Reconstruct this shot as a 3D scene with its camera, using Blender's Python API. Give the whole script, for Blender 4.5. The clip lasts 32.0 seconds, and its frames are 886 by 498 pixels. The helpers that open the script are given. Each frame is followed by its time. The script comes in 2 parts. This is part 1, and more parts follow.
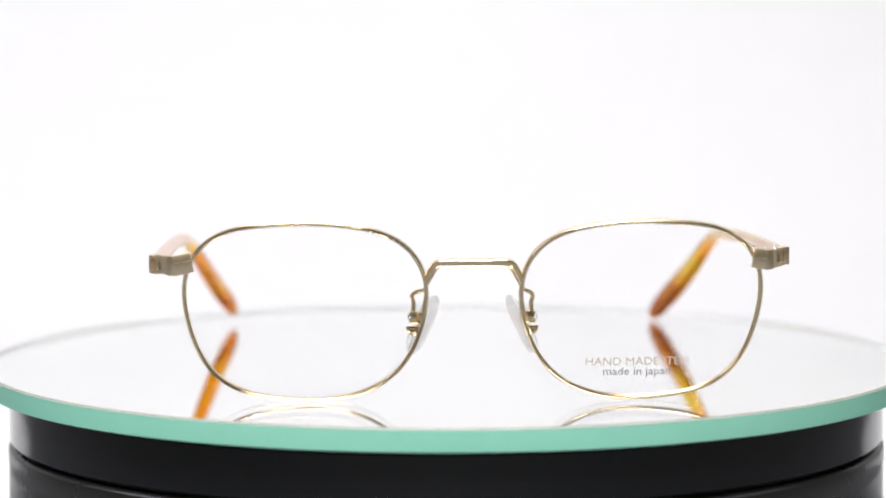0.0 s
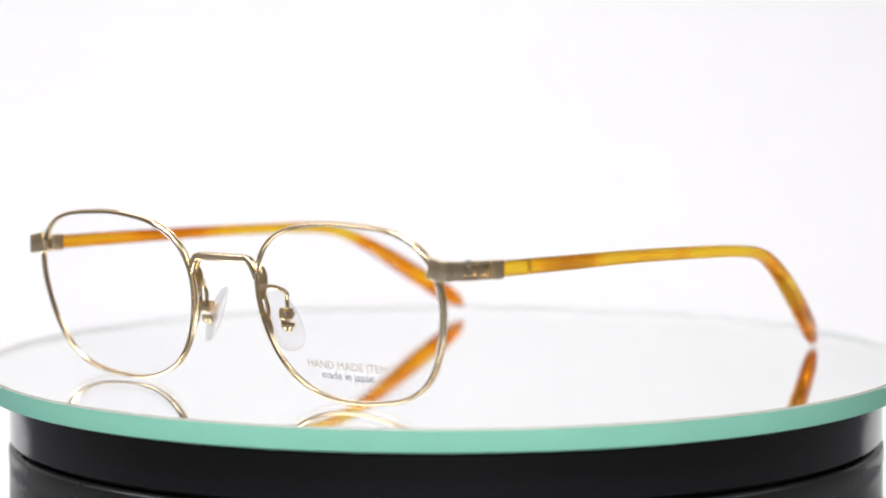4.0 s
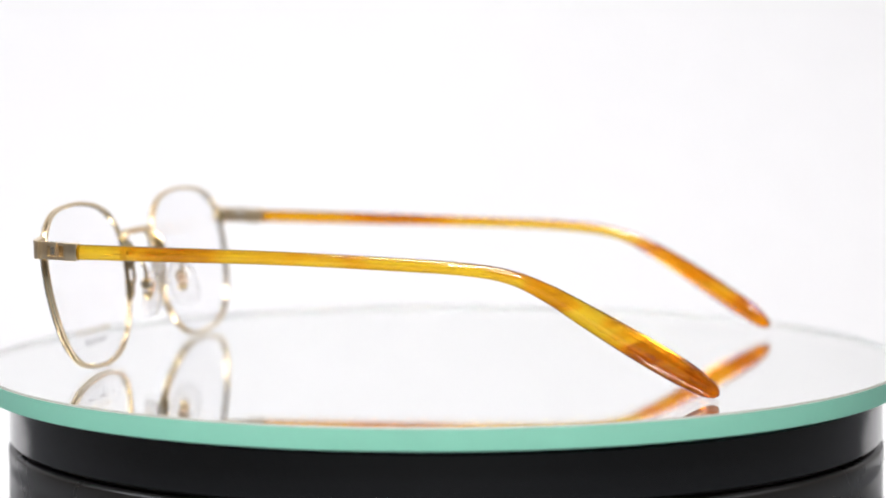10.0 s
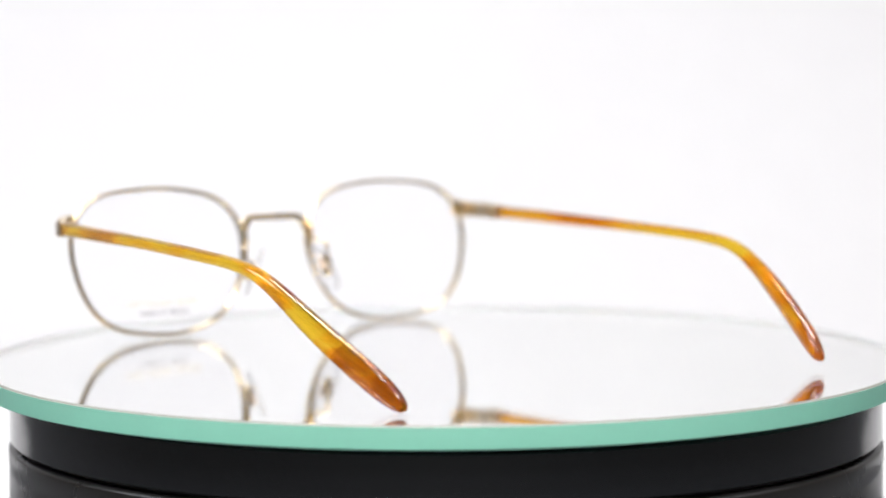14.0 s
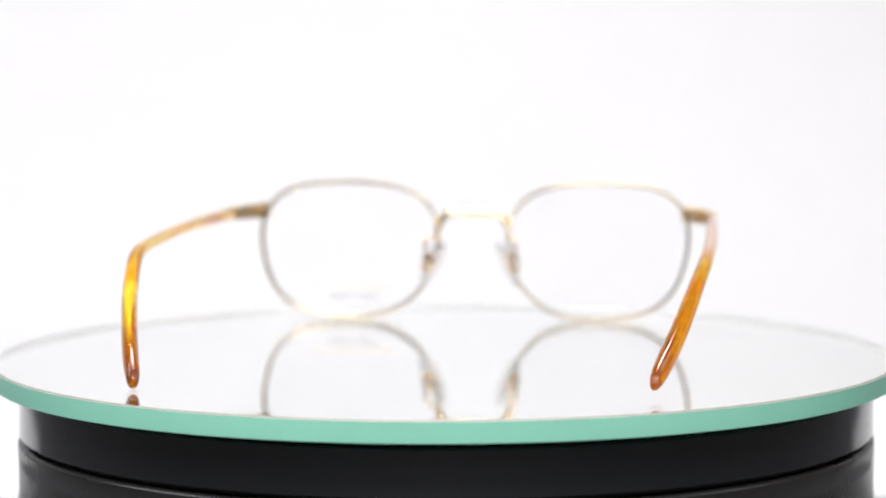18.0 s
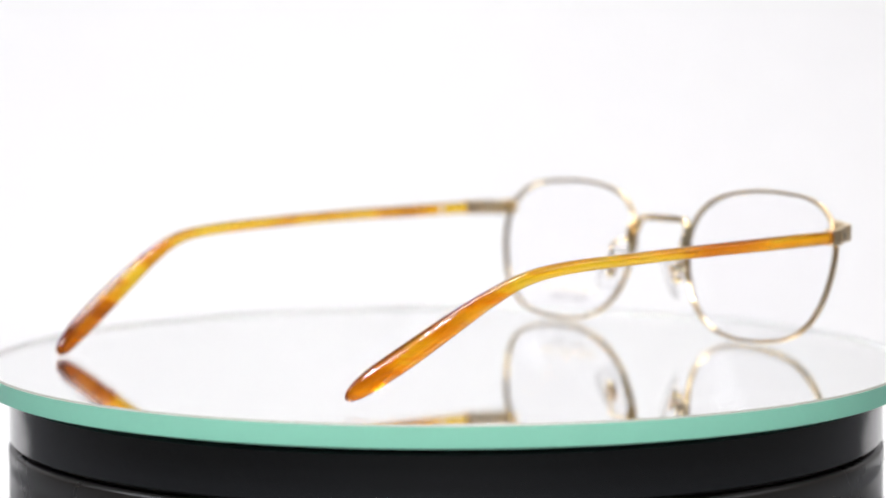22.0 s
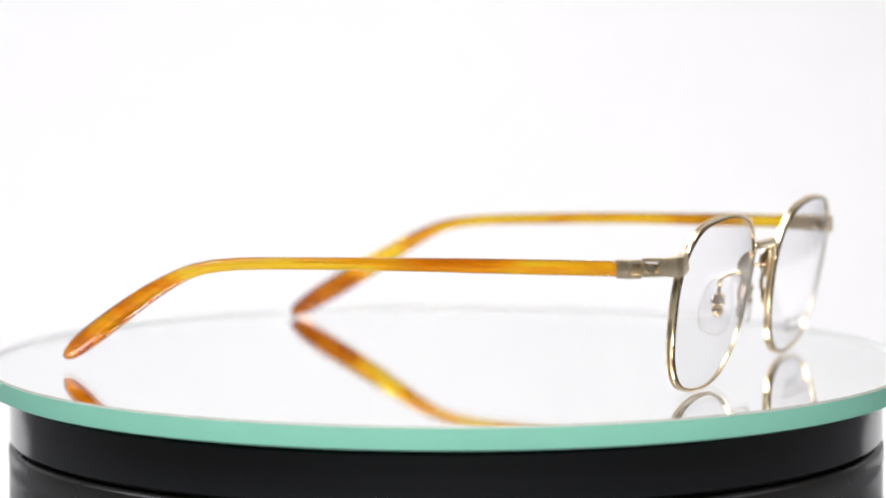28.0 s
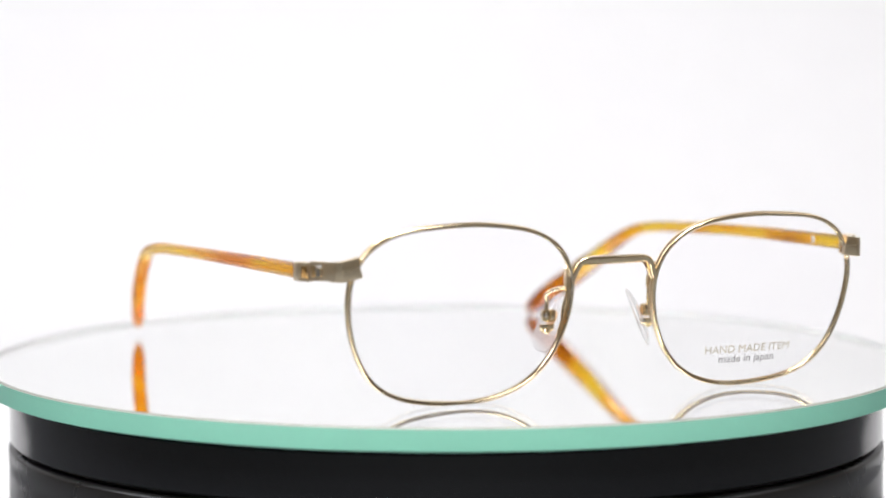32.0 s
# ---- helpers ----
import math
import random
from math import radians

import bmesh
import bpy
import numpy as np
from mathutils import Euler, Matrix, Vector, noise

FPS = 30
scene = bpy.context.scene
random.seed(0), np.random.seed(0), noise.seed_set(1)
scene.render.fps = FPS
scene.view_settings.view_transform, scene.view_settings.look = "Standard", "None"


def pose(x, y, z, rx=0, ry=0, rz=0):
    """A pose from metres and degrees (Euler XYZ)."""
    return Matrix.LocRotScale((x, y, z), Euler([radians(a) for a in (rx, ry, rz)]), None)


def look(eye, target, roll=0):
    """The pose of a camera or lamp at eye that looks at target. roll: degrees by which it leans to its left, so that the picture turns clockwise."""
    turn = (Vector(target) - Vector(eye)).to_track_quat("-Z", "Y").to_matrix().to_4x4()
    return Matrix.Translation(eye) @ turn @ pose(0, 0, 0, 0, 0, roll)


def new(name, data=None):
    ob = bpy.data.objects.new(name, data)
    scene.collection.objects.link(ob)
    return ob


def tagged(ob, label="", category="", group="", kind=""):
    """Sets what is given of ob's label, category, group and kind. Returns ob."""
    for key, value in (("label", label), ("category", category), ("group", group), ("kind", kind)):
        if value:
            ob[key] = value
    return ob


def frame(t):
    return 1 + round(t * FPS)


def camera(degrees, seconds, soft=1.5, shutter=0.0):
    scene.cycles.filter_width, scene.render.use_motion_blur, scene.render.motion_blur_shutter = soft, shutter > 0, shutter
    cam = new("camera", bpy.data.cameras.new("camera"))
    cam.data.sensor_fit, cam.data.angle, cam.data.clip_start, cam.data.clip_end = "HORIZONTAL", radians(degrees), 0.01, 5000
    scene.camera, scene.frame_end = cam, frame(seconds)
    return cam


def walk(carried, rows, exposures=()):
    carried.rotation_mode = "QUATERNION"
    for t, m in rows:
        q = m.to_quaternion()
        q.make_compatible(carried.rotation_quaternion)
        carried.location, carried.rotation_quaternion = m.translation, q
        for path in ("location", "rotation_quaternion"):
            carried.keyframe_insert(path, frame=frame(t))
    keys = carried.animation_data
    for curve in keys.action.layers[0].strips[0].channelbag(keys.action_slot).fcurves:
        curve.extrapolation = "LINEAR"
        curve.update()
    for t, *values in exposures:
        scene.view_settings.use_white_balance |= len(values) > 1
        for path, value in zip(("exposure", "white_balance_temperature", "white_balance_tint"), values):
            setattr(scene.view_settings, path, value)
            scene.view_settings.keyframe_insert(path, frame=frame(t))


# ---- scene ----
MM = 0.001

# ---------------------------------------------------------------- camera
cam = camera(21.94, 32.0, soft=1.8)
cam.data.dof.use_dof = True
cam.data.dof.focus_distance = 0.495
cam.data.dof.aperture_fstop = 10.5
cam.data.dof.aperture_blades = 0

EYE = Vector((0.0, -0.5549, 0.0725))
WAY = Vector((-0.00112, 0.99656, -0.08282)).normalized()


def stand(back):
    """The camera's pose, drawn back along its line of sight by so many metres (the lens breathes as it refocuses)."""
    eye = EYE - WAY * back
    return look(eye, eye + WAY, -0.163)


walk(cam, [(t, stand(b)) for t, b in (
    (0.0, 0.0), (8.0, 0.0), (16.0, 0.0), (16.4, 0.0), (16.8, 0.0118), (18.0, 0.0118), (19.1, 0.0118), (19.4, 0.0), (20.0, 0.0),
    (22.0, 0.0), (22.4, 0.0034), (23.1, 0.0034), (23.4, 0.0), (24.0, 0.0), (28.0, 0.0), (32.0, 0.0))])

# ---------------------------------------------------------------- light
world = bpy.data.worlds.new("world")
scene.world = world
world.use_nodes = True
world.node_tree.nodes["Background"].inputs["Color"].default_value = (0.9, 0.92, 1.0, 1)
world.node_tree.nodes["Background"].inputs["Strength"].default_value = 0.05


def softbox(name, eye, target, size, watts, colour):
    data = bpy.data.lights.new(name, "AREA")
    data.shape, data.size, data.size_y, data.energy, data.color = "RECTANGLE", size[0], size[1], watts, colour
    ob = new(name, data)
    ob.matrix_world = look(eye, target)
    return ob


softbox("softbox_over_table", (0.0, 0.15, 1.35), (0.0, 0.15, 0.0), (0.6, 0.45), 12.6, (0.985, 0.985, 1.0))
# unseen fill, added high behind the camera to brighten what faces it
softbox("fill_behind_camera", (0.0, -1.9, 1.95), (0.0, -0.6, -0.1), (0.9, 0.4), 25.0, (1.0, 0.985, 0.97))
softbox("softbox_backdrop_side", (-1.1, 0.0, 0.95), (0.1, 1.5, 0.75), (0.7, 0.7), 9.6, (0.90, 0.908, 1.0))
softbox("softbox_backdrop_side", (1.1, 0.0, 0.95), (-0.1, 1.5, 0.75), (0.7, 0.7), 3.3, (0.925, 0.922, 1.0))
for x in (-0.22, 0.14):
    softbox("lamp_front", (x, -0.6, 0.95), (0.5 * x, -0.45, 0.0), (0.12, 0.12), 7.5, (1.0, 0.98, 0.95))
scene.view_settings.exposure = 0.16


# ---------------------------------------------------------------- materials
def material(name):
    m = bpy.data.materials.new(name)
    m.use_nodes = True
    return m, m.node_tree.nodes, m.node_tree.links, m.node_tree.nodes["Principled BSDF"]


def noise_node(nodes, links, scale, detail=4.0, stretch=(1, 1, 1), source="Object"):
    tc = nodes.new("ShaderNodeTexCoord")
    mp = nodes.new("ShaderNodeMapping")
    mp.inputs["Scale"].default_value = stretch
    links.new(tc.outputs[source], mp.inputs["Vector"])
    n = nodes.new("ShaderNodeTexNoise")
    n.inputs["Scale"].default_value = scale
    n.inputs["Detail"].default_value = detail
    links.new(mp.outputs["Vector"], n.inputs["Vector"])
    return n


def ramp(nodes, links, source, stops):
    r = nodes.new("ShaderNodeValToRGB")
    el = r.color_ramp.elements
    while len(el) < len(stops):
        el.new(0.5)
    for e, (at, col) in zip(el, stops):
        e.position, e.color = at, (*col, 1)
    links.new(source, r.inputs["Fac"])
    return r


def bump(nodes, links, source, bsdf, strength, distance):
    b = nodes.new("ShaderNodeBump")
    b.inputs["Strength"].default_value, b.inputs["Distance"].default_value = strength, distance
    links.new(source, b.inputs["Height"])
    links.new(b.outputs["Normal"], bsdf.inputs["Normal"])


def plain(name, colour, rough, metal=0.0, vary=0.06, scale=400.0, relief=0.0, gloss=0.5):
    m, nodes, links, p = material(name)
    n = noise_node(nodes, links, scale)
    n2 = noise_node(nodes, links, scale / 9)
    add = nodes.new("ShaderNodeMath")
    add.operation = "MULTIPLY"
    links.new(n.outputs["Fac"], add.inputs[0])
    links.new(n2.outputs["Fac"], add.inputs[1])
    lo = [c * (1 - vary) for c in colour]
    hi = [min(1.0, c * (1 + vary)) for c in colour]
    r = ramp(nodes, links, add.outputs["Value"], [(0.1, lo), (0.4, hi)])
    links.new(r.outputs["Color"], p.inputs["Base Color"])
    r2 = nodes.new("ShaderNodeMapRange")
    r2.inputs["To Min"].default_value, r2.inputs["To Max"].default_value = rough * 0.8, rough * 1.25
    links.new(n.outputs["Fac"], r2.inputs["Value"])
    links.new(r2.outputs["Result"], p.inputs["Roughness"])
    p.inputs["Metallic"].default_value = metal
    if relief:
        bump(nodes, links, n.outputs["Fac"], p, 0.4, relief)
    p.inputs["Specular IOR Level"].default_value = gloss
    return m


def glassy(name, colour, rough, ior):
    m, nodes, links, p = material(name)
    p.inputs["Base Color"].default_value = (*colour, 1)
    p.inputs["Transmission Weight"].default_value = 1.0
    p.inputs["Roughness"].default_value = rough
    p.inputs["IOR"].default_value = ior
    return m


def acetate(name, seed, light, mid, dark, balance, zones, pull=15):
    """Streaky translucent cellulose acetate, its colour drawn out along the temple."""
    m, nodes, links, p = material(name)
    tc = nodes.new("ShaderNodeTexCoord")
    mp = nodes.new("ShaderNodeMapping")
    mp.inputs["Location"].default_value = seed
    mp.inputs["Scale"].default_value = (90, pull, 95)
    links.new(tc.outputs["Object"], mp.inputs["Vector"])
    big = nodes.new("ShaderNodeTexNoise")
    big.inputs["Scale"].default_value, big.inputs["Detail"].default_value, big.inputs["Distortion"].default_value = 1.0, 3.0, 1.0
    links.new(mp.outputs["Vector"], big.inputs["Vector"])
    mp2 = nodes.new("ShaderNodeMapping")
    mp2.inputs["Location"].default_value = seed
    mp2.inputs["Scale"].default_value = (420, 9, 620)
    links.new(tc.outputs["Object"], mp2.inputs["Vector"])
    fine = nodes.new("ShaderNodeTexNoise")
    fine.inputs["Scale"].default_value, fine.inputs["Detail"].default_value = 1.0, 4.0
    links.new(mp2.outputs["Vector"], fine.inputs["Vector"])
    mix = nodes.new("ShaderNodeMath")
    mix.operation = "MULTIPLY_ADD"
    mix.inputs[1].default_value = 0.26
    links.new(fine.outputs["Fac"], mix.inputs[0])
    links.new(big.outputs["Fac"], mix.inputs[2])
    # the sheet's own lighter and darker zones, from hinge to tip
    sep = nodes.new("ShaderNodeSeparateXYZ")
    links.new(tc.outputs["Object"], sep.inputs["Vector"])
    along = nodes.new("ShaderNodeMath")
    along.operation = "DIVIDE"
    along.inputs[1].default_value = 0.152
    links.new(sep.outputs["Y"], along.inputs[0])
    zone = ramp(nodes, links, along.outputs["Value"], [(y / 152, (v, v, v)) for y, v in zones])
    zone.color_ramp.interpolation = "EASE"
    total = nodes.new("ShaderNodeMath")
    total.operation = "MULTIPLY_ADD"
    total.inputs[1].default_value = 0.28
    links.new(zone.outputs["Color"], total.inputs[0])
    links.new(mix.outputs["Value"], total.inputs[2])
    less = nodes.new("ShaderNodeMath")
    less.operation = "SUBTRACT"
    less.inputs[1].default_value = 0.245
    links.new(total.outputs["Value"], less.inputs[0])
    r = ramp(nodes, links, less.outputs["Value"], [(balance - 0.11, dark), (balance - 0.035, mid), (balance + 0.05, light), (balance + 0.3, light)])
    links.new(r.outputs["Color"], p.inputs["Base Color"])
    p.inputs["Roughness"].default_value = 0.07
    p.inputs["Coat Weight"].default_value, p.inputs["Coat Roughness"].default_value, p.inputs["Coat IOR"].default_value = 0.6, 0.02, 1.48
    p.inputs["IOR"].default_value = 1.48
    p.inputs["Transmission Weight"].default_value = 1.0
    tr = nodes.new("ShaderNodeBsdfTranslucent")
    links.new(r.outputs["Color"], tr.inputs["Color"])
    mx = nodes.new("ShaderNodeMixShader")
    mx.inputs["Fac"].default_value = 0.12
    links.new(p.outputs["BSDF"], mx.inputs[1])
    links.new(tr.outputs["BSDF"], mx.inputs[2])
    links.new(mx.outputs["Shader"], nodes["Material Output"].inputs["Surface"])
    return m


GOLD = plain("champagne_gold", (0.93, 0.76, 0.49), 0.17, 1.0, 0.08, 2500)
GOLD_BRUSHED = plain("brushed_gold", (0.90, 0.755, 0.53), 0.32, 1.0, 0.06, 1500)
COPPERY = plain("warm_plate", (0.80, 0.62, 0.46), 0.3, 1.0)
PALE_GOLD = plain("pale_gold", (0.84, 0.76, 0.62), 0.26, 1.0)
STEEL = plain("steel_screw", (0.75, 0.73, 0.70), 0.2, 1.0)
INLAY = plain("silver_inlay", (0.9, 0.88, 0.84), 0.3, 0.0)
LENS = glassy("demo_lens", (0.985, 0.983, 0.99), 0.0, 1.12)
PAD = glassy("silicone_pad", (0.985, 0.985, 0.985), 0.05, 1.4)
PLATE = glassy("green_float_glass", (0.996, 1.0, 0.998), 0.0, 1.05)
MIRROR = plain("silvering", (0.995, 1.0, 0.985), 0.0, 1.0, 0.0)
EDGE = plain("ground_glass_edge", (0.37, 0.86, 0.69), 0.35, 0.0, 0.03, 900)
tr = EDGE.node_tree.nodes.new("ShaderNodeBsdfTranslucent")
tr.inputs["Color"].default_value = (0.95, 0.985, 0.965, 1)
mx = EDGE.node_tree.nodes.new("ShaderNodeMixShader")
mx.inputs["Fac"].default_value = 0.4
EDGE.node_tree.links.new(EDGE.node_tree.nodes["Principled BSDF"].outputs["BSDF"], mx.inputs[1])
EDGE.node_tree.links.new(tr.outputs["BSDF"], mx.inputs[2])
EDGE.node_tree.links.new(mx.outputs["Shader"], EDGE.node_tree.nodes["Material Output"].inputs["Surface"])
ARRIS = plain("arris", (0.26, 0.27, 0.24), 0.5, 0.0, 0.1, 1500)
BLACK = plain("black_plastic", (0.007, 0.008, 0.010), 0.12, 0.0, 0.1, 45, gloss=0.5)
BLACK_SATIN = plain("satin_black_plastic", (0.013, 0.0125, 0.0125), 0.28, 0.0, 0.1, 45, gloss=0.5)
GROOVE = plain("black_gap", (0.004, 0.004, 0.004), 0.6)
CURTAIN = plain("dark_curtain", (0.10, 0.088, 0.075), 0.9, 0.0, 0.2, 3)
PAPER = plain("white_paper", (0.86, 0.86, 0.87), 0.8, 0.0, 0.015, 30)
WALL = plain("warm_wall", (0.37, 0.315, 0.255), 0.8, 0.0, 0.2, 3)
TABLE = plain("grey_laminate", (0.13, 0.135, 0.145), 0.6, 0.0, 0.08, 40)
tr = INLAY.node_tree.nodes.new("ShaderNodeBsdfTranslucent")
tr.inputs["Color"].default_value = (0.95, 0.93, 0.9, 1)
mx = INLAY.node_tree.nodes.new("ShaderNodeMixShader")
mx.inputs["Fac"].default_value = 0.6
INLAY.node_tree.links.new(INLAY.node_tree.nodes["Principled BSDF"].outputs["BSDF"], mx.inputs[1])
INLAY.node_tree.links.new(tr.outputs["BSDF"], mx.inputs[2])
INLAY.node_tree.links.new(mx.outputs["Shader"], INLAY.node_tree.nodes["Material Output"].inputs["Surface"])
# thin clear silicone: mostly seen straight through, a little milky
pn, pl = PAD.node_tree.nodes, PAD.node_tree.links
tr = pn.new("ShaderNodeBsdfTranslucent")
tr.inputs["Color"].default_value = (0.97, 0.96, 0.95, 1)
thin = pn.new("ShaderNodeBsdfTransparent")
thin.inputs["Color"].default_value = (0.975, 0.975, 0.975, 1)
milky = pn.new("ShaderNodeMixShader")
milky.inputs["Fac"].default_value = 0.07
pl.new(thin.outputs["BSDF"], milky.inputs[1])
pl.new(tr.outputs["BSDF"], milky.inputs[2])
mx = pn.new("ShaderNodeMixShader")
mx.inputs["Fac"].default_value = 0.3
pl.new(milky.outputs["Shader"], mx.inputs[1])
pl.new(pn["Principled BSDF"].outputs["BSDF"], mx.inputs[2])
pl.new(mx.outputs["Shader"], pn["Material Output"].inputs["Surface"])
INK_PALE = plain("pale_gold_ink", (0.52, 0.46, 0.35), 0.5, 0.0, 0.05)
INK_GREY = plain("grey_ink", (0.16, 0.15, 0.16), 0.5, 0.0, 0.05)
YELLOW, ORANGE = (1.0, 0.66, 0.035), (0.98, 0.355, 0.005)
AMBER_LEFT = acetate("amber_tortoise", (3.1, 0.4, 1.7), YELLOW, ORANGE, (0.60, 0.16, 0.003), 0.522,
                     [(8, 0.5), (18, 0.45), (28, 0.35), (44, 0.35), (55, 0.75), (80, 0.8), (104, 0.8), (113, 0.55), (118, 0.35), (123, 0.8), (130, 0.5), (137, 0.35), (143, 0.2), (150, 0.1)])
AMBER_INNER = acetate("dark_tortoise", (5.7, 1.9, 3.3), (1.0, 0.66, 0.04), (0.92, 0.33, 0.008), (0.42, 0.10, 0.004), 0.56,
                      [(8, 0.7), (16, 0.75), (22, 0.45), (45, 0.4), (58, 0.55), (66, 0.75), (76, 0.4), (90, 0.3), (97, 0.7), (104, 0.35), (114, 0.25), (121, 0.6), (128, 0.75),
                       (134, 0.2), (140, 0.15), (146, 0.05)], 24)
AMBER_RIGHT = acetate("honey_tortoise", (8.3, 2.6, 5.2), YELLOW, ORANGE, (0.74, 0.22, 0.004), 0.55,
                      [(8, 0.62), (18, 0.75), (30, 0.65), (42, 0.42), (58, 0.55), (72, 0.75), (104, 0.8), (116, 0.6), (128, 0.4), (138, 0.38), (150, 0.3)])


# ---------------------------------------------------------------- mesh helpers
def part(name, bm, mat, parent=None, label="", smooth=True):
    """One bmesh as one mesh object under its thing."""
    bmesh.ops.recalc_face_normals(bm, faces=bm.faces)
    me = bpy.data.meshes.new(name)
    bm.to_mesh(me)
    bm.free()
    me.materials.append(mat)
    if smooth:
        me.set_sharp_from_angle(angle=radians(38))
        me.polygons.foreach_set("use_smooth", [True] * len(me.polygons))
    ob = new(name, me)
    if parent is not None:
        ob.parent = parent
    return tagged(ob, label)


def rrect(w, h, r, n=3):
    """A rectangle with round corners, as points round the origin."""
    out = []
    for cx, cy, a0 in ((1, 1, 0), (-1, 1, 90), (-1, -1, 180), (1, -1, 270)):
        for i in range(n + 1):
            a = radians(a0 + 90 * i / n)
            out.append((cx * (w / 2 - r) + r * math.cos(a), cy * (h / 2 - r) + r * math.sin(a)))
    return out


def oval(w, h, n=16, power=2.0):
    out = []
    for i in range(n):
        a = 2 * math.pi * i / n
        c, s = math.cos(a), math.sin(a)
        out.append((w / 2 * math.copysign(abs(c) ** (2 / power), c), h / 2 * math.copysign(abs(s) ** (2 / power), s)))
    return out


def sweep(bm, pts, sections, ups, closed=False):
    """A skin over sections that stand across a path. Section x runs along tangent x up, y along up. Millimetres."""
    rings, n = [], len(pts)
    for i, p in enumerate(pts):
        a, b = (pts[i - 1], pts[(i + 1) % n]) if closed else (pts[max(i - 1, 0)], pts[min(i + 1, n - 1)])
        t = (Vector(b) - Vector(a)).normalized()
        up = Vector(ups[i] if isinstance(ups, list) else ups)
        side = t.cross(up).normalized()
        up = side.cross(t)
        sec = sections[i] if isinstance(sections[0], list) else sections
        rings.append([bm.verts.new((Vector(p) + side * u + up * v) * MM) for u, v in sec])
    m = len(rings[0])
    for i in range(n if closed else n - 1):
        r0, r1 = rings[i], rings[(i + 1) % n]
        for j in range(m):
            bm.faces.new((r0[j], r0[(j + 1) % m], r1[(j + 1) % m], r1[j]))
    if not closed:
        bm.faces.new(rings[0])
        bm.faces.new(rings[-1])
    return bm


def spline(knots, steps):
    """A smooth line through a few knots of any dimension."""
    k = [np.array(x, float) for x in knots]
    k = [2 * k[0] - k[1]] + k + [2 * k[-1] - k[-2]]
    out = []
    for i in range(1, len(k) - 2):
        for j in range(steps):
            t = j / steps
            out.append(0.5 * (2 * k[i] + (k[i + 1] - k[i - 1]) * t + (2 * k[i - 1] - 5 * k[i] + 4 * k[i + 1] - k[i + 2]) * t * t
                              + (3 * k[i] - k[i - 1] - 3 * k[i + 1] + k[i + 2]) * t ** 3))
    out.append(k[-2])
    return out


def lathe(bm, profile, n=160, closed=True):
    """A turned body from (radius, height) in millimetres."""
    rings = []
    for r, z in profile:
        if r < 1e-6:
            rings.append([bm.verts.new((0, 0, z * MM))])
        else:
            rings.append([bm.verts.new((r * MM * math.cos(2 * math.pi * i / n), r * MM * math.sin(2 * math.pi * i / n), z * MM)) for i in range(n)])
    for a, b in zip(rings, rings[1:]):
        for i in range(n):
            j = (i + 1) % n
            f = [a[i % len(a)], a[j % len(a)], b[j % len(b)], b[i % len(b)]]
            f = list(dict.fromkeys(f))
            if len(f) > 2:
                bm.faces.new(f)
    return bm


def block(bm, lo, hi, bevel=0.25):
    """A box with bevelled edges, between two corners in millimetres."""
    made = bmesh.ops.create_cube(bm, size=1)["verts"]
    lo, hi = Vector(lo), Vector(hi)
    for v in made:
        v.co = Vector([(lo[i] + (hi[i] - lo[i]) * (v.co[i] + 0.5)) * MM for i in range(3)])
    edges = list({e for v in made for e in v.link_edges})
    bmesh.ops.bevel(bm, geom=edges, offset=bevel * MM, segments=2, affect="EDGES", profile=0.5)
    return bm


# ---------------------------------------------------------------- studio
def studio():
    # a white paper sweep behind the turntable: floor, curve and wall in one sheet
    bm = bmesh.new()
    prof = [(y, -122) for y in (440, 600, 800, 1000)]
    prof += [(1000 + 500 * math.sin(radians(a)), 378 - 500 * math.cos(radians(a))) for a in range(6, 91, 6)]
    prof += [(1500, z) for z in (500, 800, 1200, 1700, 2100)]
    rows = []
    for x in range(-620, 621, 62):
        rows.append([bm.verts.new((x * MM, y * MM, z * MM)) for y, z in prof])
    for a, b in zip(rows, rows[1:]):
        for i in range(len(prof) - 1):
            bm.faces.new((a[i], b[i], b[i + 1], a[i + 1]))
    tagged(part("backdrop", bm, PAPER), "seamless white paper backdrop hanging behind the turntable", "backdrop", kind="structure")
    # the table under paper and turntable
    table = tagged(new("table"), "large matt grey table under the turntable and the white paper", "table")
    part("tabletop", block(bmesh.new(), (-1240, -2500, -165), (1240, 1480, -125), 3), TABLE, table, smooth=False)
    for x in (-1180, 1180):
        for y in (-2440, 1400):
            part("leg", block(bmesh.new(), (x - 30, y - 30, -900), (x + 30, y + 30, -165), 3), TABLE, table, smooth=False)
    # the room
    for name, lo, hi, words, kind in (
            ("wall_south", (-2600, -2640, -900), (2600, -2600, 2400), "dark brown curtained studio wall behind the camera", "wall"),
            ("wall_north", (-2640, 1560, -900), (2640, 1600, 2400), "white studio wall behind the paper", "wall"),
            ("wall_west", (-2640, -2600, -900), (-2600, 1560, 2400), "warm light brown studio side wall", "wall"),
            ("wall_east", (2600, -2600, -900), (2640, 1560, 2400), "warm light brown studio side wall", "wall"),
            ("ceiling", (-2640, -2640, 2400), (2640, 1600, 2440), "warm light brown studio ceiling", "ceiling"),
            ("floor", (-2640, -2640, -940), (2640, 1600, -900), "warm light brown studio floor", "floor")):
        tagged(part(name, block(bmesh.new(), lo, hi, 2), {"wall_north": PAPER, "wall_south": CURTAIN}.get(name, WALL), smooth=False), words, kind, kind="structure")


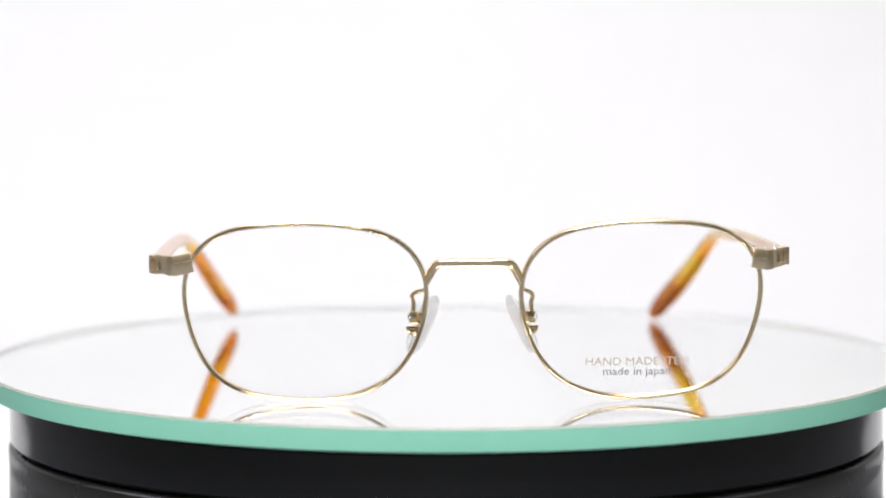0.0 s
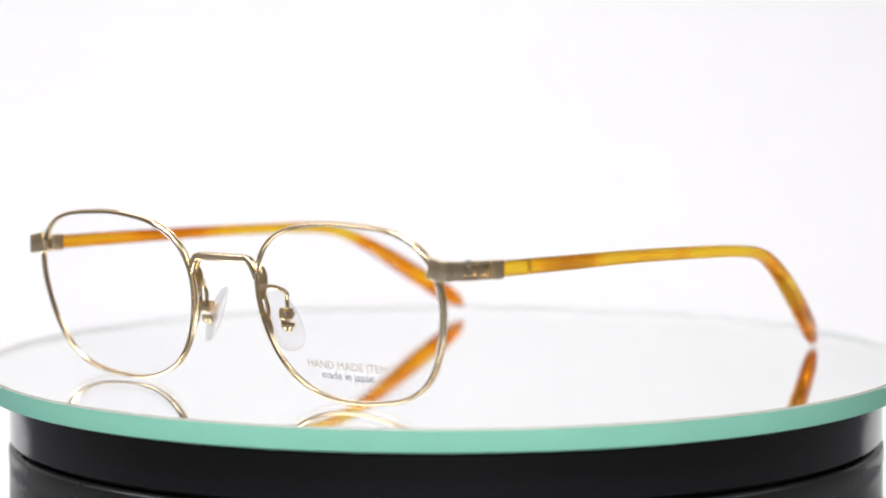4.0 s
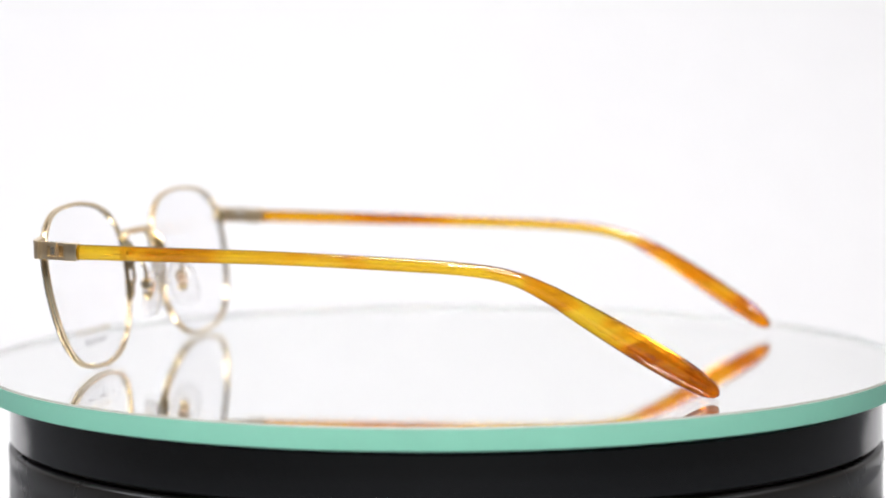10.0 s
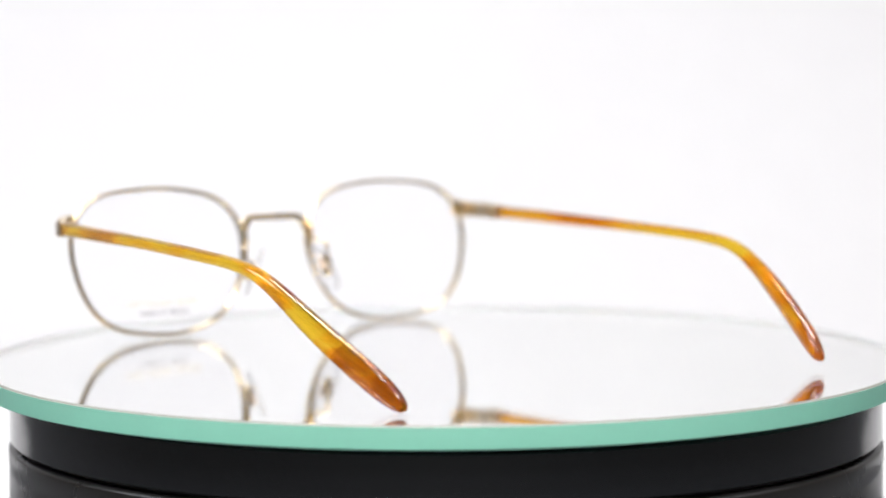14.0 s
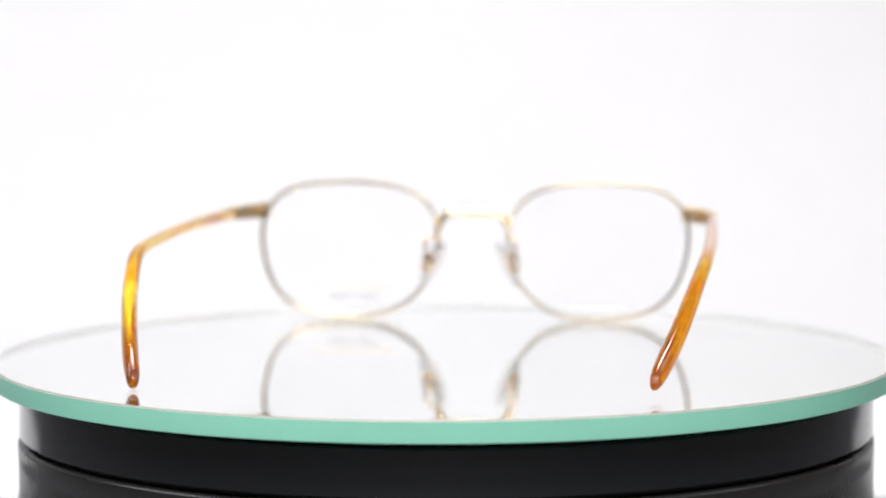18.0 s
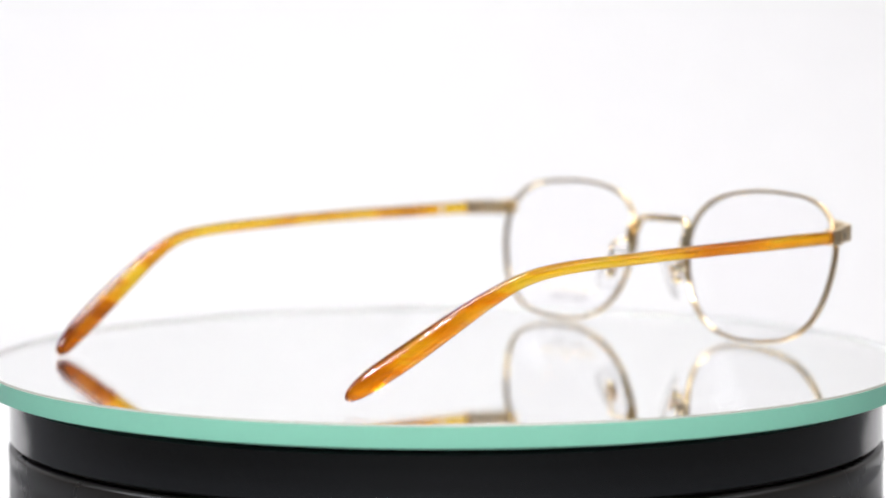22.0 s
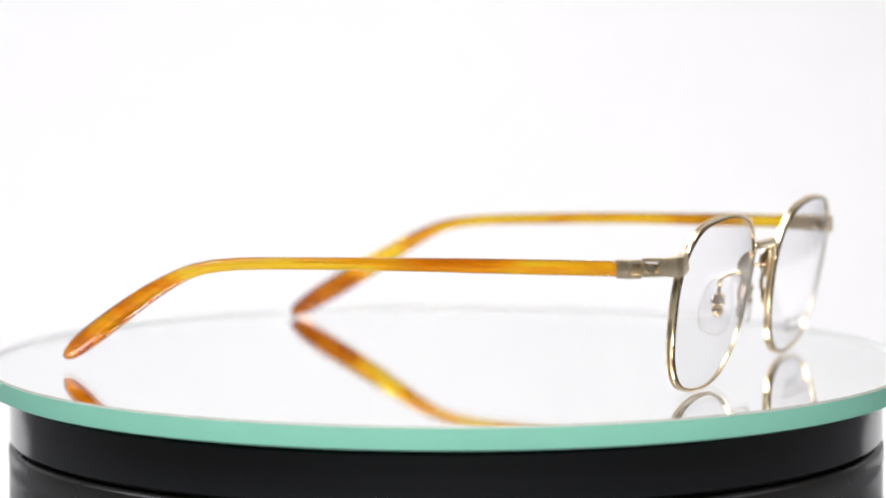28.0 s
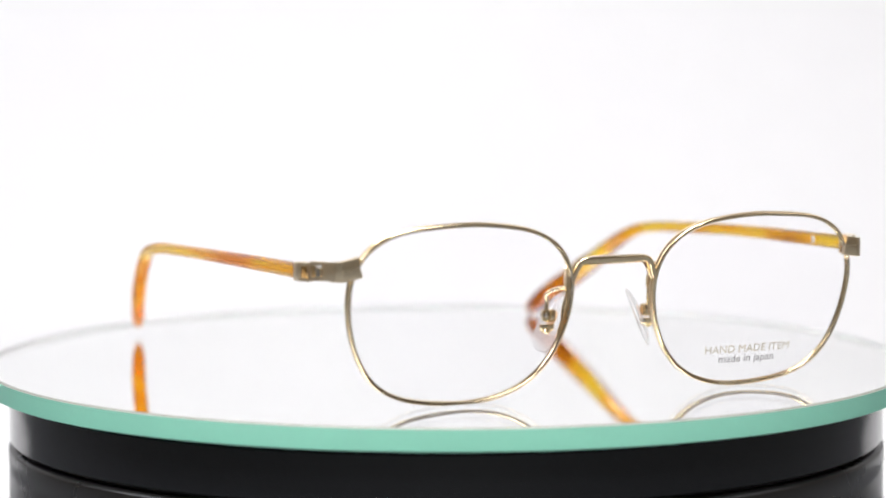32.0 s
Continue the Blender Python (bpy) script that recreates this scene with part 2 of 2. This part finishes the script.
# ---------------------------------------------------------------- turntable
def turntable():
    thing = tagged(new("turntable"), "glossy black plastic display turntable on a grey table", "turntable")
    thing.location = (0, 0, -125 * MM)
    lift = 125 - 4.9
    bm = lathe(bmesh.new(), [(0, lift), (102.6, lift), (104.2, lift - 0.4), (105.0, lift - 1.3), (105.01, lift - 1.6), (105.24, lift - 11.0), (105.25, lift - 11.3), (105.0, lift - 11.6), (103.6, lift - 11.7), (0, lift - 11.7)], 256)
    part("platter", bm, BLACK, thing, "glossy black turning platter")
    bm = lathe(bmesh.new(), [(0, lift - 11.7), (103.0, lift - 11.7), (103.0, lift - 13.0), (0, lift - 13.0)], 256)
    part("gap", bm, GROOVE, thing, "dark gap under the platter")
    bm = lathe(bmesh.new(), [(0, lift - 12.6), (103.8, lift - 12.6), (105.0, lift - 13.0), (105.4, lift - 13.5), (105.45, lift - 13.8), (105.5, lift - 17.0), (105.3, lift - 17.8),
                             (105.4, lift - 19.0), (106.2, 3), (105.4, 1), (0, 0.4)], 256)
    part("body", bm, BLACK_SATIN, thing, "satin black round housing")
    for a in range(4):
        c = Vector((85 * math.cos(a * math.pi / 2), 85 * math.sin(a * math.pi / 2), 0))
        part("foot", block(bmesh.new(), (c.x - 6, c.y - 6, 0), (c.x + 6, c.y + 6, 1.2), 0.3), GROOVE, thing)
    return thing


def mirror_disc():
    thing = tagged(new("mirror_disc"), "round glass mirror with a mint green edge lying on the turntable", "mirror")
    r = 111.0
    part("glass_plate", lathe(bmesh.new(), [(0, 0), (r - 0.5, 0), (r - 0.45, -0.05), (r - 0.45, -4.9), (0, -4.9)], 256), PLATE, thing, "clear greenish float glass")
    part("silvering", lathe(bmesh.new(), [(0, -1.7), (r - 0.6, -1.7), (r - 0.6, -1.76), (0, -1.76)], 256), MIRROR, thing, "mirror coating under the glass")
    part("ground_edge", lathe(bmesh.new(), [(r - 0.44, -0.36), (r, -0.40), (r, -4.75), (r - 0.5, -5.0), (r - 6, -5.0), (r - 6, -4.95), (r - 0.44, -4.92), (r - 0.44, -0.36)], 256), EDGE, thing,
         "mint green ground edge")
    # white ring, no real part: added so the far lip does not turn dark
    part("edge_lightener", lathe(bmesh.new(), [(r - 0.48, -0.5), (r - 0.53, -0.5), (r - 0.53, -1.69), (r - 0.48, -1.69), (r - 0.48, -0.5)], 256), PAPER, thing, "added white ring inside the ground edge that lightens the far lip")
    part("arris", lathe(bmesh.new(), [(r - 0.49, 0.015), (r - 0.4, 0.015), (r - 0.015, -0.39), (r - 0.43, -0.35), (r - 0.49, 0.015)], 256), ARRIS, thing, "thin grey bevel round the rim")
    return thing


# ---------------------------------------------------------------- eyeglasses
TILT = radians(10.05)
UPV, BACK = Vector((0, -math.sin(TILT), math.cos(TILT))), Vector((0, math.cos(TILT), math.sin(TILT)))
MID = 0.5
# the eye wire's cross-section: a crowned front, a flat channel round the side
EYE_WIRE = [(0.92 * u, 0.86 * v) for u, v in ((0.30, 0.92), (0.44, 0.80), (0.44, 0.48), (0.33, 0.36), (0.33, -0.28), (0.45, -0.42), (0.47, -0.62), (0.36, -0.84), (0.12, -0.95),
            (-0.14, -0.95), (-0.34, -0.84), (-0.44, -0.62), (-0.44, 0.78), (-0.32, 0.92))]
OUTLINE = (22.59, 0.526, 0.517, 3.131, -0.008, 0.023, 0.756, -0.5, -0.026, -0.124, 0.241, -0.239, 0.015)


def lens_radius(a):
    """The lens outline: its radius at angle a from the temple side, by a short Fourier row."""
    r = OUTLINE[0]
    for k in range(1, 7):
        r += OUTLINE[2 * k - 1] * math.cos(k * a) + OUTLINE[2 * k] * math.sin(k * a)
    return r


def front(s, u, v, off=0.0):
    """A point of the front, in millimetres: u towards the temple, v up from the lens centre, off towards the face. s: side."""
    sag = 0.0022 * (u * u + v * v - 361) + 0.02 * u
    return Vector((MID + s * (34.85 + u), 2.04, 0.62)) + UPV * (v + 19.3) + BACK * (sag + off)


def flat_front(m, w, off):
    """A point m mm from the middle line and w mm up the front (bridge)."""
    return Vector((MID + m, 2.04, 0.62)) + UPV * w + BACK * off


def tube(pts, r, n=10, up=(0, 1, 0.3)):
    return sweep(bmesh.new(), [Vector(p) for p in pts], oval(2 * r, 2 * r, n), up)


def lettering(words, width, height, mat, name, parent, s, u0, v0):
    """Flat printed letters laid on the curved lens, centred at u0, v0."""
    cu = bpy.data.curves.new(name, "FONT")
    cu.body, cu.size, cu.resolution_u = words, 1.0, 2
    ob = bpy.data.objects.new(name, cu)
    scene.collection.objects.link(ob)
    me = bpy.data.meshes.new_from_object(ob.evaluated_get(bpy.context.evaluated_depsgraph_get()))
    bpy.data.objects.remove(ob)
    xs = [v.co.x for v in me.vertices]
    ys = [v.co.y for v in me.vertices]
    x0, x1, y1 = min(xs), max(xs), max(ys)
    for v in me.vertices:
        u = (v.co.x - (x0 + x1) / 2) / (x1 - x0) * width * s + u0
        v.co = front(s, u, v0 + v.co.y / y1 * height, -0.78) * MM
    bm = bmesh.new()
    bm.from_mesh(me)
    bpy.data.meshes.remove(me)
    return part(name, bm, mat, parent, smooth=False)


def nose_pad(s, root):
    """One pad on its bent arm, with its little box."""
    hook = Vector((MID + s * 11.9, 4.3, 22.3))
    box = Vector((MID + s * 12.2, 5.0, 17.9))
    low, high = front(s, -23.9, -3.4, 1.5), front(s, -24.9, 3.6, 2.3)
    arm = part("pad_arm", tube(spline([low, front(s, -24.3, -0.6, 2.4), high, high.lerp(hook, 0.5) + Vector((0, 0.2, 0.9)), hook + Vector((s * 0.9, 0.1, 0.35)),
                                       hook + Vector((s * 0.6, 0.6, -1.4)), box + Vector((s * 0.4, 0.0, 1.4)), box], 7), 0.46, 12), GOLD, root, "bent gold wire arm")
    # foot of the arm and the leaf plate under the bridge's end, both soldered to the rim's back
    for a0, a1, deep, name in ((-0.06, -0.26, 1.0, "arm_foot"), (0.36, 0.06, 2.5, "bridge_foot")):
        line, secs = [], []
        for i in range(11):
            a, k = a0 + (a1 - a0) * i / 10, math.sin(math.pi * (0.08 + 0.84 * i / 10))
            r = lens_radius(math.pi - a)
            line.append(front(s, -r * math.cos(a) + 0.05, r * math.sin(a), 1.0 + deep * k / 2))
            secs.append(oval(0.75, 0.4 + deep * k, 14, 3.0))
        part(name, sweep(bmesh.new(), line, secs, BACK), GOLD, arm)
    bm = block(bmesh.new(), (box.x - 1.35, box.y - 1.15, box.z - 1.35), (box.x + 1.35, box.y + 1.15, box.z + 1.35), 0.55)
    part("pad_box", bm, GOLD, arm, "rounded gold pad box")
    bm = bmesh.new()
    bmesh.ops.create_uvsphere(bm, u_segments=20, v_segments=12, radius=1.75 * MM)
    for v in bm.verts:
        v.co = Vector((v.co.x * 1.0, v.co.y * 0.75, min(v.co.z, 0.3 * MM) * 1.05)) + (box + Vector((s * 0.2, 0.35, -2.2))) * MM
    part("pad_lug", bm, GOLD, arm, "small gold half-round under the pad box")
    bm = lathe(bmesh.new(), [(0, 0.75), (0.45, 0.75), (0.55, 0.6), (0.55, 0), (0, 0)], 16)
    turn = Matrix.Translation((box + Vector((s * 0.75, -0.55, 0.1))) * MM) @ Vector((s * 0.85, -0.5, 0.1)).to_track_quat("Z", "Y").to_matrix().to_4x4()
    bm.transform(turn)
    part("pad_screw", bm, STEEL, arm)
    # the pad: a flat, rounded drop whose face turns to the nose
    bm = bmesh.new()
    bmesh.ops.create_uvsphere(bm, u_segments=28, v_segments=16, radius=1)
    for v in bm.verts:
        x, y, z = v.co
        k = 1 + 0.12 * -y
        v.co = Vector((3.6 * k * math.copysign(abs(x) ** 0.75, x), 6.9 * math.copysign(abs(y) ** 0.8, y), 0.95 * z + 0.35 * (x * x + y * y) - 0.3)) * MM
    n = Vector((-s * 0.82, 0.42, -0.36)).normalized()
    upv = Vector((-s * 0.42, -0.1, 0.9))
    side = upv.cross(n).normalized()
    upv = n.cross(side)
    m = Matrix((side, upv, n)).transposed().to_4x4()
    m.translation = (box + n * 2.5 + upv * -0.9) * MM
    bm.transform(m)
    pad = part("nose_pad", bm, PAD, arm, "clear silicone nose pad")
    pad.visible_shadow = False
    bm = lathe(bmesh.new(), [(0, 0.2), (1.0, 0.2), (1.15, 0.05), (1.15, -0.15), (0, -0.2)], 20)
    bm.transform(m @ Matrix.Translation((0, 0.7 * MM, -0.75 * MM)) @ Matrix.Diagonal((1.0, 1.7, 1.0, 1.0)))
    part("pad_plate", bm, COPPERY, arm, "oval metal plate set in the pad")
    bm = lathe(bmesh.new(), [(0, 0.5), (0.6, 0.5), (0.8, 0.3), (0.8, -0.6), (0, -0.6)], 18)
    bm.transform(Matrix.Translation((box + Vector((s * 0.5, 1.2, 0.0))) * MM) @ Vector((s * 0.35, 0.92, 0.12)).to_track_quat("Z", "Y").to_matrix().to_4x4())
    part("pad_screw", bm, STEEL, arm)


def hinge_frame(s, z):
    """The hinge's own space: x along it towards the temple, y outwards, z up."""
    along = Vector((s * 0.456, 0.890, 0))
    out = Vector((s * 0.890, -0.456, 0))
    m = Matrix((along, out, Vector((0, 0, 1)))).transposed().to_4x4()
    m.translation = Vector((s * 62.7, -1.5, z)) * MM
    return m


def temple(s, root, mat, knots, label, inner=None):
    """Hinge, metal cap and the acetate arm. knots: (x, y, z, height, thickness) along the arm, in millimetres."""
    line = spline(knots, 8)
    # a rounded end
    secs, pts = [], []
    total = len(line)
    for i, k in enumerate(line):
        pts.append(Vector(k[:3]))
        power = 2.3 - 0.1 * min(1.0, i / (total * 0.8))
        secs.append(oval(k[4], k[3], 24, power))
    bm = sweep(bmesh.new(), pts, secs, Vector((0, 0, 1)))
    arm = part("temple", bm, mat, root, label)
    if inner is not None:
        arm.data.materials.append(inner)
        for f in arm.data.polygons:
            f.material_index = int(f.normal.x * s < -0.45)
    x, y, z = knots[0][:3]
    cap = bmesh.new()
    block(cap, (x - 1.35, y - 2.9, z - 1.92), (x + 1.35, y + 0.05, z + 1.92), 0.14)
    part("temple_cap", cap, GOLD_BRUSHED, arm, "brushed gold cap")
    # the hinge leaf: a recessed bracket, its end plate and the middle knuckle
    to = hinge_frame(s, z)
    for name, lo, hi in (("hinge_tongue", (3.3, -0.8, -1.12), (7.3, 0.0, 1.12)), ("leaf_plate", (7.05, -0.8, -1.9), (9.6, -0.5, 1.9)),
                         ("leaf_rail", (7.07, -0.75, 1.25), (9.6, 0.75, 1.93)), ("leaf_rail", (7.07, -0.75, -1.93), (9.6, 0.75, -1.25)),
                         ("leaf_end", (9.1, -0.7, -1.88), (9.6, 0.72, 1.88)), ("leaf_end", (7.09, -0.7, -1.88), (7.45, 0.72, 1.88))):
        bm = block(bmesh.new(), lo, hi, 0.07)
        bm.transform(to)
        part(name, bm, GOLD_BRUSHED, arm)
    bm = lathe(bmesh.new(), [(0, -1.0), (0.75, -1.0), (0.9, -0.88), (0.9, 0.88), (0.75, 1.0), (0, 1.0)], 24)
    bm.transform(to @ Matrix.Translation(Vector((5.0, -0.05, 0)) * MM))
    part("hinge_barrel", bm, PALE_GOLD, arm)
    bm = lathe(bmesh.new(), [(0, 2.1), (0.6, 2.06), (0.75, 1.9), (0.75, 1.5), (0, 1.5)], 16)
    bm.transform(to @ Matrix.Translation(Vector((5.0, -0.05, 0)) * MM))
    part("hinge_screw", bm, STEEL, arm)
    if s > 0:
        bm = block(bmesh.new(), (x - 1.50, y + 9.6, z - 0.75), (x - 1.40, y + 11.0, z + 0.75), 0.03)
        part("inlay", bm, INLAY, arm, "small silver mark on the inner side")
    return arm


def endpiece(s, root, z):
    knots = [front(s, 23.9, 10.6, -0.1) + Vector((0, 0, 0.45)), Vector((s * 62.1, -2.25, z)), Vector((s * 62.9, -1.75, z)), Vector((s * 63.2, -1.0, z))]
    path = []
    for a, b in zip(knots, knots[1:]):
        path += [a, a.lerp(b, 0.06), a.lerp(b, 0.94)]
    path.append(knots[-1])
    secs = [rrect(1.6, 4.3 - 0.2 * i / len(path), 0.2, 2) for i in range(len(path))]
    bm = sweep(bmesh.new(), path, secs, Vector((0, 0, 1)))
    ep = part("endpiece", bm, GOLD_BRUSHED, root, "brushed gold end piece")
    bm = sweep(bmesh.new(), [Vector(p) + Vector((0, -0.66, 0.3)) for p in path[1:4]], rrect(0.4, 0.16, 0.05, 2), Vector((0, 0, 1)))
    part("engraved_line", bm, GOLD, ep)
    # the hinge's root, its upper and lower knuckle and the stop plate
    for name, lo, hi in (("hinge_root", (-0.3, -0.8, -2.0), (1.5, 0.75, 2.0)), ("hinge_neck", (1.3, -0.8, -1.9), (3.3, 0.66, 1.9)),
                         ("fork_arm", (3.1, -0.85, 1.15), (6.85, 0.74, 1.96)), ("fork_arm", (3.1, -0.85, -1.96), (6.85, 0.74, -1.15)),
                         ("fork_end", (3.1, -0.9, -1.94), (3.6, 0.76, 1.94)), ("fork_end", (6.35, -0.8, -1.94), (6.85, 0.76, 1.94))):
        bm = block(bmesh.new(), lo, hi, 0.07)
        bm.transform(hinge_frame(s, z - 0.05))
        part(name, bm, GOLD_BRUSHED, ep)
    # closing block of the rim, on its back
    bm = bmesh.new()
    p = front(s, 24.9, 10.9, 1.7)
    block(bm, (p.x - 0.8, p.y - 0.6, p.z - 2.2), (p.x + 0.8, p.y + 0.9, p.z + 0.3), 0.25)
    part("rim_lock", bm, GOLD, ep)


def eyeglasses():
    root = tagged(new("eyeglasses"), "champagne gold metal eyeglasses with amber tortoise temples, open, on the mirror", "eyeglasses")
    N = 120
    for s in (1, -1):
        angles = [2 * math.pi * i / N for i in range(N)]
        pts, ups = [], []
        for a in angles:
            r = lens_radius(a)
            pts.append(front(s, r * math.cos(a), r * math.sin(a), 0.35))
            ups.append(BACK)
        bm = sweep(bmesh.new(), pts, EYE_WIRE, ups, closed=True)
        rim = part("rim", bm, GOLD, root, "thin polished gold eye wire")
        # two beaded lines round the rim's side
        for off, lift in ((0.90, 0.36), (-0.04, 0.38)):
            bm = bmesh.new()
            M = 600
            bead = []
            for i in range(M):
                a = 2 * math.pi * i / M
                r = lens_radius(a) + lift
                bead.append(front(s, r * math.cos(a), r * math.sin(a), off))
            secs = [[(x * (1.0 if i % 2 else 0.6), y) for x, y in oval(0.32, 0.34, 8)] for i in range(M)]
            sweep(bm, bead, secs, [BACK] * M, closed=True)
            part("beading", bm, GOLD_BRUSHED, rim, "fine beaded line")
        # lens
        bm = bmesh.new()
        faces = []
        for off in (-0.75, 0.75):
            grid = [[bm.verts.new(front(s, 0, 0, off) * MM)]]
            for k in range(1, 9):
                grid.append([bm.verts.new(front(s, (lens_radius(a) - 0.2) * k / 8 * math.cos(a), (lens_radius(a) - 0.2) * k / 8 * math.sin(a), off) * MM) for a in angles[::2]])
            faces.append(grid)
        n = N // 2
        for grid in faces:
            for i in range(n):
                bm.faces.new((grid[0][0], grid[1][i], grid[1][(i + 1) % n]))
                for k in range(1, 8):
                    bm.faces.new((grid[k][i], grid[k + 1][i], grid[k + 1][(i + 1) % n], grid[k][(i + 1) % n]))
        for i in range(n):
            a, b = faces[0][8], faces[1][8]
            bm.faces.new((a[i], b[i], b[(i + 1) % n], a[(i + 1) % n]))
        lens = part("lens", bm, LENS, root, "clear demo lens" if s < 0 else "clear demo lens with small printed lettering")
        lens.visible_shadow = False
        if s > 0:
            lettering("HAND MADE ITEM", 21.9, 1.75, INK_PALE, "upper_lettering", lens, s, -0.3, -11.7)
            lettering("made in japan", 14.3, 1.75, INK_GREY, "lower_lettering", lens, s, -0.35, -13.9)
        nose_pad(s, root)
        endpiece(s, root, 30.15 if s > 0 else 29.9)
    # bridge: a flat bar, bent down at both ends
    ends = [(-10.1, 25.6, 0.5), (-9.5, 27.1, 0.6), (-8.7, 28.7, 0.7), (-7.8, 29.5, 0.7), (-6.0, 29.75, 0.5), (0, 29.8, 0.3)]
    ends += [(-m, w, o) for m, w, o in reversed(ends[:-1])]
    path = [flat_front(*p) for p in spline(ends, 5)]
    secs = []
    for p in path:
        k = min(1.0, abs(p.x - MID) / 9)
        secs.append(oval(1.75 - 0.4 * k ** 4, 1.7, 32, 4.0))
    bridge = part("bridge", sweep(bmesh.new(), path, secs, [BACK] * len(path)), GOLD, root, "bent polished gold bridge bar")
    for s in (1, -1):
        bm = tube(spline([flat_front(s * 9.8, 24.9, 1.1), flat_front(s * 8.9, 26.5, 1.2), flat_front(s * 8.0, 28.1, 1.2), flat_front(s * 6.8, 29.3, 1.0)], 4), 0.33, 8, BACK)
        part("bridge_brace", bm, GOLD, bridge)
    temple(1, root, AMBER_LEFT, [(67.3, 9.8, 30.15, 3.45, 2.9), (68.2, 30, 30.0, 3.3, 3.0), (68.9, 55, 29.8, 3.05, 3.1), (68.9, 80, 29.05, 3.0, 3.2),
                                 (68.6, 97, 28.2, 2.9, 3.3), (68.0, 107, 26.7, 3.1, 3.4), (66.8, 115, 23.3, 3.9, 3.5), (65.0, 124, 17.9, 5.1, 3.7),
                                 (62.3, 134, 11.7, 5.9, 3.8), (59.6, 142.5, 6.4, 5.7, 3.7), (58.0, 147.0, 3.4, 4.5, 3.2), (57.3, 149.2, 2.0, 2.8, 2.2), (57.0, 150.0, 1.5, 0.8, 0.8)],
           "amber and yellow streaked translucent acetate temple with a brown tip", AMBER_INNER)
    temple(-1, root, AMBER_RIGHT, [(-66.7, 9.6, 29.5, 3.3, 2.9), (-67.3, 30, 29.3, 3.3, 3.0), (-67.9, 55, 29.0, 3.0, 3.1), (-68.2, 80, 28.5, 2.8, 3.2),
                                   (-68.0, 98, 27.8, 2.9, 3.3), (-67.4, 109, 26.1, 3.1, 3.4), (-66.0, 118, 22.4, 3.8, 3.5), (-64.2, 127, 17.5, 4.7, 3.7),
                                   (-62.0, 136, 12.1, 5.2, 3.8), (-59.8, 143.5, 7.6, 5.0, 3.6), (-58.6, 147.4, 5.1, 4.0, 3.0), (-58.1, 149.4, 3.8, 2.4, 2.0), (-57.9, 150.2, 3.3, 0.8, 0.8)],
           "honey amber translucent acetate temple")
    return root


studio()
turntable()
DISC = mirror_disc()
GLASSES = eyeglasses()

# the turning, by time: degrees about the upright axis
TURN = ((0, 0.0), (2, -21.13), (6, -62.94), (9, -94.78), (11, -116.01), (13, -137.39), (17, -179.72), (19, -200.5), (21, -221.38), (23, -242.41),
        (25, -263.66), (28, -295.71), (30, -316.84), (32, -337.21))


def motions():
    lean = Matrix.Translation((0.4 * MM, -0.6 * MM, 0.62 * MM)) @ Euler((0.0022, 0.0014, 0)).to_matrix().to_4x4()
    seat = pose(5.405 * MM, -76.384 * MM, 0.0, -0.10, -0.15, 2.092)
    disc_rows, glasses_rows = [], []
    for t in range(33):
        spin = pose(0, 0, 0, 0, 0, float(np.interp(t, [a for a, _ in TURN], [b for _, b in TURN])))
        disc_rows.append((t, spin @ lean))
        glasses_rows.append((t, spin @ seat))
    walk(DISC, disc_rows)
    walk(GLASSES, glasses_rows)


motions()
